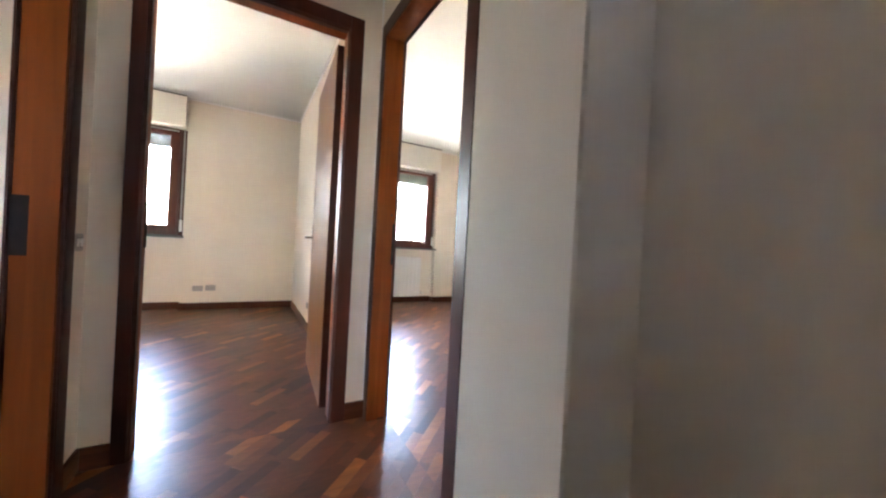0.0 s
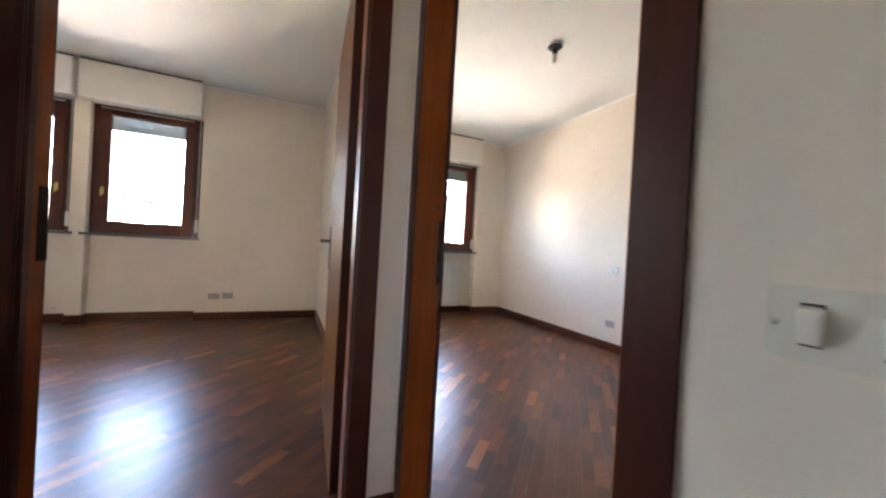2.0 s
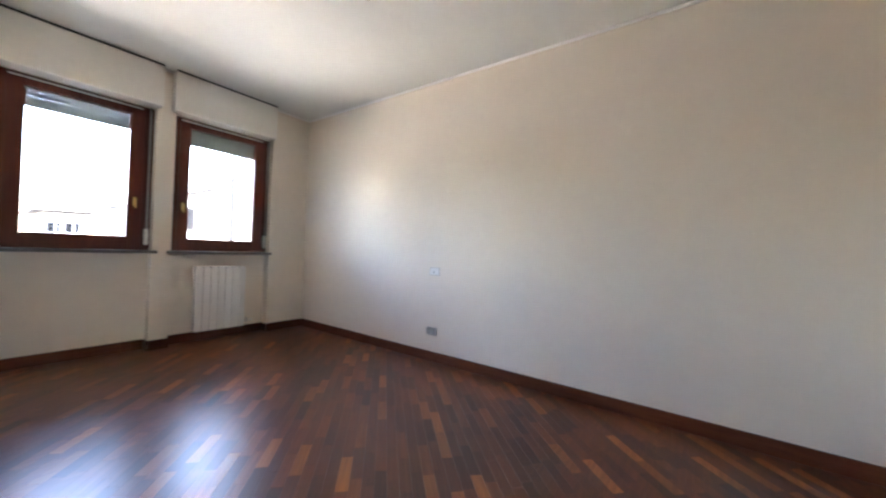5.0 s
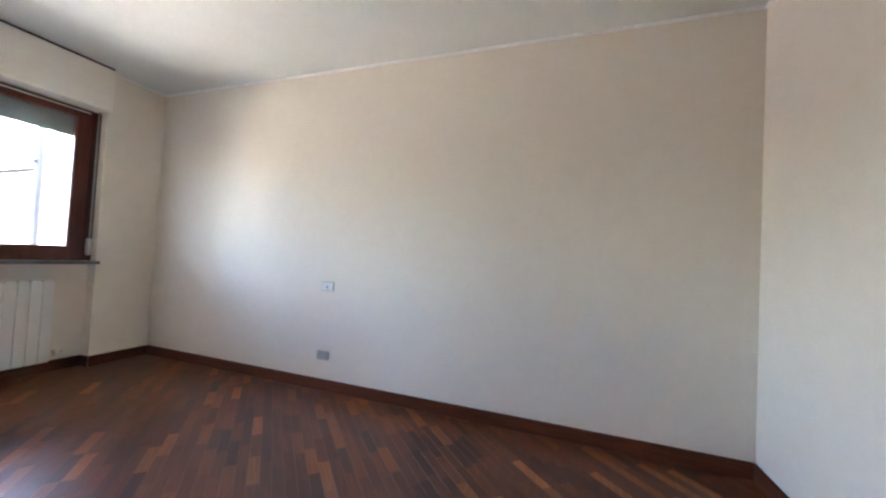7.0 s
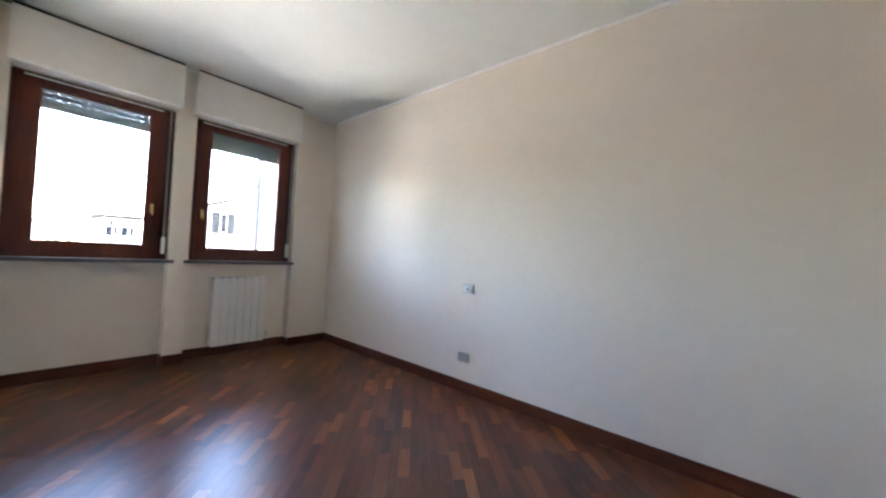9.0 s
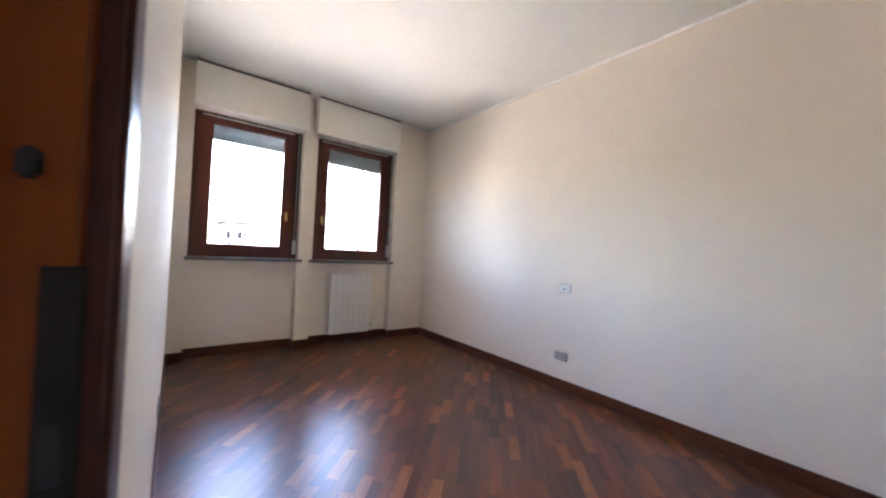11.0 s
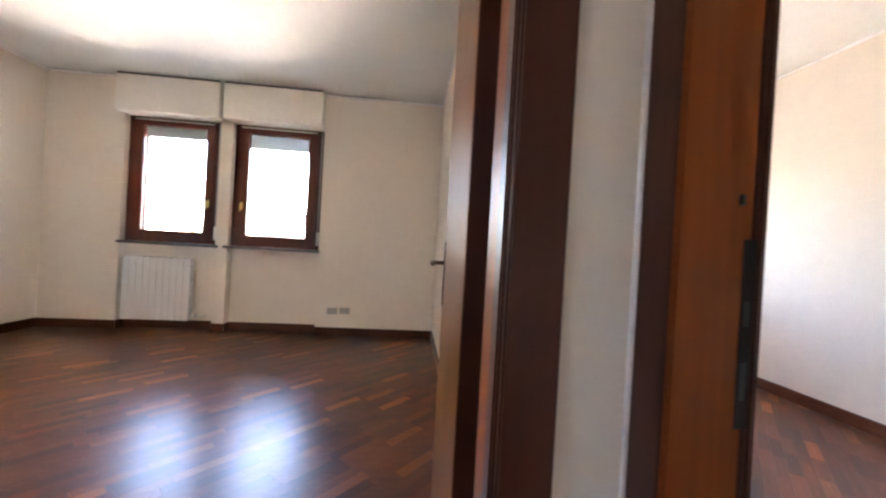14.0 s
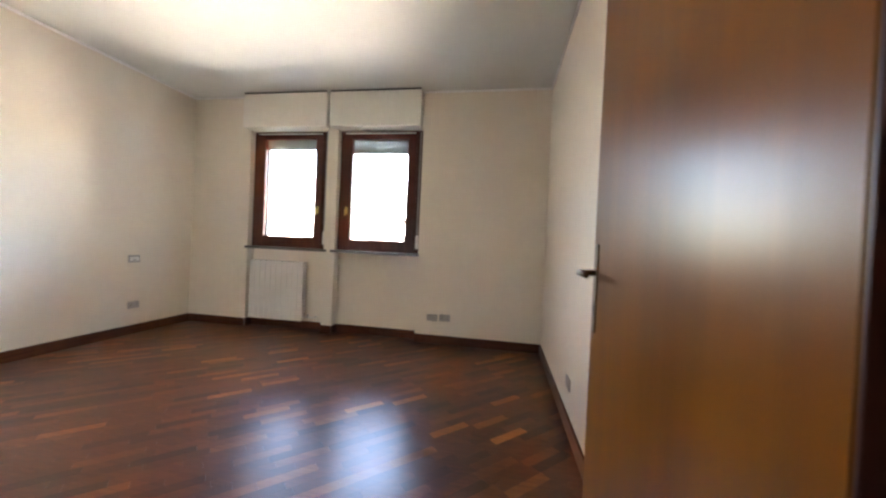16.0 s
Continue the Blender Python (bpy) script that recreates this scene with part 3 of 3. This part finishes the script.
# ---- radiators ----
def radiator(x0, count, label, w=0.0705):
    ob = thing("radiator", (x0 + w * count / 2, YN - 0.06, 0.10), label, "radiator", "radiators")
    base = ob.location.copy()
    yf, yb = YW - 0.010, YN - 0.03
    z0, z1 = 0.10, 0.787
    for i in range(count):
        a = x0 + i * w
        bm = box(a + 0.0015, a + w - 0.0015, yf, yf + 0.010, z0 + 0.01, z1 - 0.012, 0.003, seg=2)
        box(a + 0.008, a + w - 0.008, yf + 0.0095, yb, z0 + 0.02, z1 - 0.002, 0.004, bm=bm)
        bmesh.ops.translate(bm, verts=bm.verts[:], vec=-base)
        part("section", bm, M_RAD, ob)
    for z in (z0 + 0.055, z1 - 0.055):
        bm = tube([(x0 - 0.004, (yf + yb) / 2 + 0.01, z), (x0 + count * w + 0.012, (yf + yb) / 2 + 0.01, z)], 0.017)
        bmesh.ops.translate(bm, verts=bm.verts[:], vec=-base)
        part("manifold", bm, M_RAD, ob)
    xe, ym = x0 + count * w, (yf + yb) / 2 + 0.01
    bm = tube([(xe + 0.012, ym, z0 + 0.055), (xe + 0.05, ym, z0 + 0.055)], [0.012, 0.010])
    tube([(xe + 0.05, ym, z0 + 0.055), (xe + 0.10, ym, z0 + 0.055), (xe + 0.115, ym + 0.01, z0 + 0.055), (xe + 0.12, YN - 0.001, z0 + 0.055)], 0.0075, bm=bm)
    bmesh.ops.translate(bm, verts=bm.verts[:], vec=-base)
    part("supply_pipe", bm, M_RAD, ob, "short white painted supply pipe")
    bm = tube([(xe + 0.045, ym, z0 + 0.045), (xe + 0.045, ym, z0 + 0.09)], [0.014, 0.010])
    bmesh.ops.translate(bm, verts=bm.verts[:], vec=-base)
    part("valve", bm, M_CHROME, ob, "small metal valve")
    for z in (z0 + 0.1, z1 - 0.1):
        bm = box(x0 + w * 1.5 - 0.01, x0 + w * 1.5 + 0.01, yb, YN - 0.0005, z, z + 0.02)
        bmesh.ops.translate(bm, verts=bm.verts[:], vec=-base)
        part("wall_bracket", bm, M_RAD, ob)
    return ob


radiator(-2.693, 10, "white ten section radiator in the niche under a window", 0.0679)
radiator(2.166, 7, "white seven section radiator in the niche under a window")


# ---- sockets and switches ----
def plate(name, place, facing, kind, label, w=0.112, h=0.07, m=M_PLATE):
    """facing: degrees about z; at 0 the plate faces -y."""
    ob = thing(name, place, label, "light switch" if "switch" in name else "power socket")
    ob.rotation_euler = (0, 0, radians(facing))
    part("plate", box(-w / 2, w / 2, -0.009, -0.0005, -h / 2, h / 2, 0.003, seg=2), m, ob)
    if kind == "socket":
        for dx in (-0.028, 0.028) if w > 0.09 else (0,):
            part("outlet", box(dx - 0.016, dx + 0.016, -0.0105, -0.0088, -0.021, 0.021, 0.0006), m, ob)
            bm = bmesh.new()
            for dz in (-0.012, 0, 0.012):
                tube([(dx, -0.0100, dz), (dx, -0.0112, dz)], 0.0026, 8, bm=bm)
            part("pin_hole", bm, M_DARK, ob)
    elif kind == "blank":
        part("cover", box(-0.045, 0.045, -0.0105, -0.0088, -0.021, 0.021, 0.0006), m, ob)
    elif kind == "bell":
        # Grey rim drawn a little larger than the plate, for its shadow line.
        part("shade_rim", box(-w / 2 - 0.002, w / 2 + 0.002, -0.006, -0.0005, -h / 2 - 0.002, h / 2 + 0.002, 0.001), M_PLATE, ob)
        part("rocker", box(-0.012, 0.012, -0.013, -0.0088, -0.021, 0.021, 0.001), M_PLATE_W, ob)
        part("bell_mark", tube([(0, -0.0128, -0.006), (0, -0.0134, -0.006)], 0.007, 12), M_DARK, ob)
        part("cover", box(0.016, 0.045, -0.0105, -0.0088, -0.021, 0.021, 0.0006), M_PLATE_W, ob)
        part("cover", box(-0.045, -0.016, -0.0105, -0.0088, -0.021, 0.021, 0.0006), M_PLATE_W, ob)
    return ob


plate("socket", (-0.505, YW, 0.278), 0, "blank", "small grey blank socket plate low on the cream wall")
plate("socket", (-0.368, YW, 0.284), 0, "socket", "small grey power socket low on the cream wall")
plate("light_switch", (XA0, 4.484, 0.770), 90, "bell", "small grey switch plate on the side wall", m=M_PLATE)
plate("socket", (XA0, 4.49, 0.297), 90, "socket", "small grey power socket low on the side wall")
plate("socket", (XA1, 3.67, 0.271), -90, "socket", "small grey power socket beside the open door")
plate("light_switch", (XB1, 2.988, 0.852), -90, "bell", "small white switch plate with a bell mark on the long wall", m=M_PLATE_W)
plate("socket", (XB1, 2.997, 0.284), -90, "socket", "small grey power socket low on the long wall")
plate("socket", (XB0, 3.51, 0.262), 90, "socket", "small grey power socket low on the wall")


def hall_switch(place, facing, w, h, label, m):
    ob = thing("light_switch", place, label, "light switch")
    ob.rotation_euler = (0, 0, radians(facing))
    part("plate", box(-w / 2, w / 2, -0.011, -0.0005, -h / 2, h / 2, 0.003, seg=2), m, ob)
    for dx in (-w * 0.215, w * 0.215):
        bm = bmesh.new()
        prof = [(-0.0105, -0.0165), (-0.0150, -0.015), (-0.0190, 0.012), (-0.0105, 0.0165)]
        a = [bm.verts.new((dx - 0.0078, y, z)) for y, z in prof]
        b = [bm.verts.new((dx + 0.0078, y, z)) for y, z in prof]
        for k in range(4):
            bm.faces.new((a[k], a[(k + 1) % 4], b[(k + 1) % 4], b[k]))
        bm.faces.new(a[::-1])
        bm.faces.new(b)
        bmesh.ops.recalc_face_normals(bm, faces=bm.faces[:])
        bmesh.ops.bevel(bm, geom=bm.edges[:], offset=0.0015, segments=2, affect="EDGES")
        part("rocker", bm, M_PLATE_W, ob)
        part("rocker_gap", box(dx - 0.0074, dx + 0.0074, -0.0113, -0.0106, -0.0178, 0.0178, 0.0002), M_DARK, ob)
    for dx in (-w * 0.44, w * 0.44):
        part("screw", tube([(dx, -0.0105, 0), (dx, -0.0128, 0)], [0.0035, 0.0025], 12), M_CHROME, ob)
    return ob


hall_switch((XH, 0.503, 0.951), -90, 0.108, 0.062, "ivory double light switch with two rockers and two screws", M_IVORY)
hall_switch((XHL, 1.505, 0.917), 90, 0.078, 0.066, "small double light switch beside the door frame", M_PLATE)

# ---- ceiling lamp ----
lamp = thing("ceiling_lamp_holder", (2.12, 2.617, H), "bare frosted bulb in a black holder with a round rose", "ceiling light")
part("ceiling_rose", tube([(0, 0, -0.001), (0, 0, -0.006), (0, 0, -0.014), (0, 0, -0.018)], [0.062, 0.066, 0.060, 0.03], 28), M_TRIM, lamp, "white plaster rose")
part("black_disc", tube([(0, 0, -0.0185), (0, 0, -0.024), (0, 0, -0.034), (0, 0, -0.038)], [0.055, 0.058, 0.05, 0.02], 28), M_DARK, lamp)
part("holder", tube([(0, 0, -0.037), (0, 0, -0.045), (0, 0, -0.075), (0, 0, -0.08)], [0.018, 0.021, 0.021, 0.016], 20), M_DARK, lamp)
part("bulb", tube([(0, 0, -0.079), (0, 0, -0.09), (0, 0, -0.11), (0, 0, -0.14), (0, 0, -0.15), (0, 0, -0.154)], [0.014, 0.018, 0.02, 0.02, 0.015, 0.004], 20), M_BULB, lamp)

# ---- outside ----
tagged(part("ground", box(-150, 150, YO + 0.02, 260, -7.4, -7.0), M_GROUND), "pale paved ground far below", "", "", "structure")
def far_house(x0, x1, y0, depth, top, rise, windows, label, shutters=True):
    """A rendered house whose front faces -y; rise: how much higher the ridge is at x1 than the eave at x0."""
    ob = thing("house", ((x0 + x1) / 2, y0 + depth / 2, -7), label, "house", "neighbouring houses")
    base = ob.location.copy()
    z_at = lambda x: top + rise * (x - x0) / (x1 - x0)

    def shift(bm):
        bmesh.ops.translate(bm, verts=bm.verts[:], vec=-base)
        return bm

    bm = bmesh.new()
    pts = [(x0, -7), (x1, -7), (x1, z_at(x1)), (x0, z_at(x0))]
    a = [bm.verts.new((x, y0, z)) for x, z in pts]
    b = [bm.verts.new((x, y0 + depth, z)) for x, z in pts]
    bm.faces.new(a)
    bm.faces.new(b[::-1])
    for k in range(4):
        j = (k + 1) % 4
        bm.faces.new((a[j], a[k], b[k], b[j]))
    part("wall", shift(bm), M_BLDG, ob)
    bm = bmesh.new()
    e = 0.6
    pts = [(x0 - e, z_at(x0 - e) + 0.02), (x1 + e, z_at(x1 + e) + 0.02), (x1 + e, z_at(x1 + e) + 0.2), (x0 - e, z_at(x0 - e) + 0.2)]
    a = [bm.verts.new((x, y0 - e, z)) for x, z in pts]
    b = [bm.verts.new((x, y0 + depth + e, z)) for x, z in pts]
    bm.faces.new(a)
    bm.faces.new(b[::-1])
    for k in range(4):
        j = (k + 1) % 4
        bm.faces.new((a[j], a[k], b[k], b[j]))
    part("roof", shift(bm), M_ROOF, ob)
    for wx, wz, ww, wh in windows:
        w = part("window_frame", shift(box(wx - ww / 2, wx + ww / 2, y0 - 0.06, y0 - 0.004, wz, wz + wh)), M_TRIM, ob)
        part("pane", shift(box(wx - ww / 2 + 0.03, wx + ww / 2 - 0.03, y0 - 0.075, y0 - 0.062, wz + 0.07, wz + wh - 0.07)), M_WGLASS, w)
        for s in ((-1, 1) if shutters else ()):
            c = wx + s * (ww / 2 + 0.28)
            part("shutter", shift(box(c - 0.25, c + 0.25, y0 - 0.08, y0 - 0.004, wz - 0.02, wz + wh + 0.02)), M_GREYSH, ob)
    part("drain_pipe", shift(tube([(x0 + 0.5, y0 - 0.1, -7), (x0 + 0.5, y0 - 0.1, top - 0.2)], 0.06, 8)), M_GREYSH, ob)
    return ob


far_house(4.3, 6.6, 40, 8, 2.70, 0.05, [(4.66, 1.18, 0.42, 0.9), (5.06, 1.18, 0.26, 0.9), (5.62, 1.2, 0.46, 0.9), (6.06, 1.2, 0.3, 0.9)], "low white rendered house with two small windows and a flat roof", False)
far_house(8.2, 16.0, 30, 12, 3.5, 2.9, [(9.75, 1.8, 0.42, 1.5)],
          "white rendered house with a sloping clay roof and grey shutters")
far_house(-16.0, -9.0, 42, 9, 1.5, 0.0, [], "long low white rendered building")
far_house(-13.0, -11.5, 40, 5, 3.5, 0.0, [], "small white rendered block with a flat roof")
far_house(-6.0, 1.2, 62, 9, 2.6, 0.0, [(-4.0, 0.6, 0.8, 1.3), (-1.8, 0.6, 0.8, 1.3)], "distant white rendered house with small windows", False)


def tree(x, y, base_z, height, spread, seed, label):
    r = random.Random(seed)
    ob = thing("tree", (x, y, base_z), label, "tree", "garden trees")
    bm = tube([(0, 0, 0), (0.1, 0, height * 0.3), (0.0, 0.1, height * 0.6), (0.1, 0, height * 0.85)], [0.22, 0.17, 0.11, 0.04], 8)
    for k in range(7):
        a, h = k * 2.4, height * (0.35 + 0.07 * k)
        tube([(0, 0, h), (math.cos(a) * spread * 0.35, math.sin(a) * spread * 0.35, h + height * 0.1), (math.cos(a) * spread * 0.7, math.sin(a) * spread * 0.7, h + height * 0.14)], [0.07, 0.045, 0.015], 6, bm=bm)
    part("trunk", bm, M_BARK, ob)
    vs, fs = [], []
    for _ in range(60):
        a, b, c = r.uniform(0, 6.28), r.uniform(0, 1) ** 0.5, r.uniform(0.32, 1.0)
        rr = spread * math.sin(math.pi * min(1, (c - 0.2) * 1.15)) * b
        cx, cy, cz = math.cos(a) * rr, math.sin(a) * rr, c * height
        for _ in range(45):
            p = Vector((r.gauss(cx, 0.3), r.gauss(cy, 0.3), r.gauss(cz, 0.25)))
            u = Vector((r.uniform(-1, 1), r.uniform(-1, 1), r.uniform(-1, 1))).normalized() * r.uniform(0.06, 0.12)
            w = u.cross(Vector((r.uniform(-1, 1), r.uniform(-1, 1), r.uniform(-1, 1)))).normalized() * 0.05
            n = len(vs)
            vs += [p - u, p + w, p + u, p - w]
            fs.append((n, n + 1, n + 2, n + 3))
    me = bpy.data.meshes.new("crown")
    me.from_pydata([tuple(v) for v in vs], [], fs)
    me.materials.append(M_LEAVES)
    crown = new("crown", me)
    crown.parent = ob
    return ob


tree(-19.4, 30, -7, 10.5, 2.6, 3, "leafy green tree in the garden below")
tree(-17.0, 31, -7, 8.9, 2.2, 4, "low leafy green tree in the garden below")
tree(-14.6, 30, -7, 8.5, 2.0, 5, "low leafy green tree in the garden below")
tree(1.7, 31, -7, 8.3, 1.3, 6, "low leafy green tree in front of the houses")

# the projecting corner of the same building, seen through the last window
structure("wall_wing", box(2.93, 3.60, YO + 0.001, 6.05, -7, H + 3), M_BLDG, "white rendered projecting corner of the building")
pipe = thing("drain_pipe", (2.915, 6.15, -7), "grey metal drain pipe on the corner", "drain pipe")
part("pipe", tube([(0, 0, 0), (0, 0, 12.5)], 0.035, 10), M_PIPE, pipe)
part("bracket", box(-0.06, -0.02, -0.02, 0.03, 8.86, 8.91, 0.004), M_PIPE, pipe)


# ---- parquet ----
SL, SW, GAP = 0.25, 0.0555, 0.0003
RECTS = [(XA0, XA1, YA0, YW), (XB0, XB1, YB0, YW), (XHL, XH, -2.0, YH), (DA[0], DA[1], YH, YA0), (XH, XB0, DB[0], DB[1]), (XC, XHL, DC[0], DC[1]), (-2.9, XC, -0.5, YH)] + [(a, b, YW, YN) for a, b in BAYS]
rng = random.Random(5)
C45 = math.sqrt(0.5)


def clip(poly, ax, lim, keep_greater):
    out = []
    for i, p in enumerate(poly):
        q = poly[(i + 1) % len(poly)]
        fp = (p[ax] - lim) if keep_greater else (lim - p[ax])
        fq = (q[ax] - lim) if keep_greater else (lim - q[ax])
        if fp >= 0:
            out.append(p)
        if (fp >= 0) != (fq >= 0):
            t = fp / (fp - fq)
            out.append((p[0] + t * (q[0] - p[0]), p[1] + t * (q[1] - p[1])))
    return out


def strip_mesh(name, w, l, material):
    bm = bmesh.new()
    b = 0.0004
    top = [bm.verts.new((x, y, 0)) for x, y in ((-l / 2 + b, -w / 2 + b), (l / 2 - b, -w / 2 + b), (l / 2 - b, w / 2 - b), (-l / 2 + b, w / 2 - b))]
    mid = [bm.verts.new((x, y, -b)) for x, y in ((-l / 2, -w / 2), (l / 2, -w / 2), (l / 2, w / 2), (-l / 2, w / 2))]
    bot = [bm.verts.new((v.co.x, v.co.y, -0.012)) for v in mid]
    bm.faces.new(top)
    for k in range(4):
        j = (k + 1) % 4
        bm.faces.new((mid[k], mid[j], top[j], top[k]))
        bm.faces.new((bot[k], bot[j], mid[j], mid[k]))
    me = bpy.data.meshes.new(name)
    bm.to_mesh(me)
    bm.free()
    me.materials.append(material)
    return me


strip_shared = strip_mesh("parquet_strip", SW - GAP, SL - GAP, M_STRIP)
singles, verts, faces = 0, [], []
for row in range(-110, 150):
    v = row * SW
    shift = rng.random() * SL
    for col in range(-30, 40):
        u = col * SL + shift
        cx, cy = (u - v) * C45, (u + v) * C45
        if not (XA0 - 0.3 < cx < XB1 + 0.3 and -2.3 < cy < YN + 0.3):
            continue
        hl, hw = (SL - GAP) / 2, (SW - GAP) / 2
        quad = [(cx + (a * hl - b * hw) * C45, cy + (a * hl + b * hw) * C45) for a, b in ((-1, -1), (1, -1), (1, 1), (-1, 1))]
        for x0, x1, y0, y1 in RECTS:
            xs, ys = [p[0] for p in quad], [p[1] for p in quad]
            if max(xs) <= x0 or min(xs) >= x1 or max(ys) <= y0 or min(ys) >= y1:
                continue
            whole = min(xs) >= x0 and max(xs) <= x1 and min(ys) >= y0 and max(ys) <= y1
            near = (1.0 < cx < 3.4 and 1.6 < cy < 3.3) and singles < 300
            if whole and near:
                ob = new("parquet_strip", strip_shared)
                ob.parent = floor
                ob.matrix_local = Matrix.Translation((cx, cy, 0)) @ Matrix.Rotation(radians(45), 4, "Z")
                singles += 1
                break
            poly = quad
            for ax, lim, g in ((0, x0, True), (0, x1, False), (1, y0, True), (1, y1, False)):
                poly = clip(poly, ax, lim, g)
                if len(poly) < 3:
                    break
            if len(poly) < 3:
                continue
            n, base = len(poly), len(verts)
            mx, my = sum(p[0] for p in poly) / n, sum(p[1] for p in poly) / n
            for k in ((0.0, 0.0), (-0.0004, 1.0), (-0.012, 1.0)):
                for p in poly:
                    d = math.hypot(p[0] - mx, p[1] - my) or 1
                    s = 1 - (0.0004 / d if k[1] == 0.0 else 0)
                    verts.append((mx + (p[0] - mx) * s, my + (p[1] - my) * s, k[0]))
            faces.append(tuple(base + i for i in range(n)))
            for lev in (0, 1):
                for i in range(n):
                    j = (i + 1) % n
                    faces.append((base + (lev + 1) * n + i, base + (lev + 1) * n + j, base + lev * n + j, base + lev * n + i))
me = bpy.data.meshes.new("parquet_strips")
me.from_pydata(verts, [], faces)
me.materials.append(M_STRIPS)
rest = new("parquet_strips", me)
rest.parent = floor
tagged(rest, "dark reddish brown glossy parquet strips", "", "", "stuff")
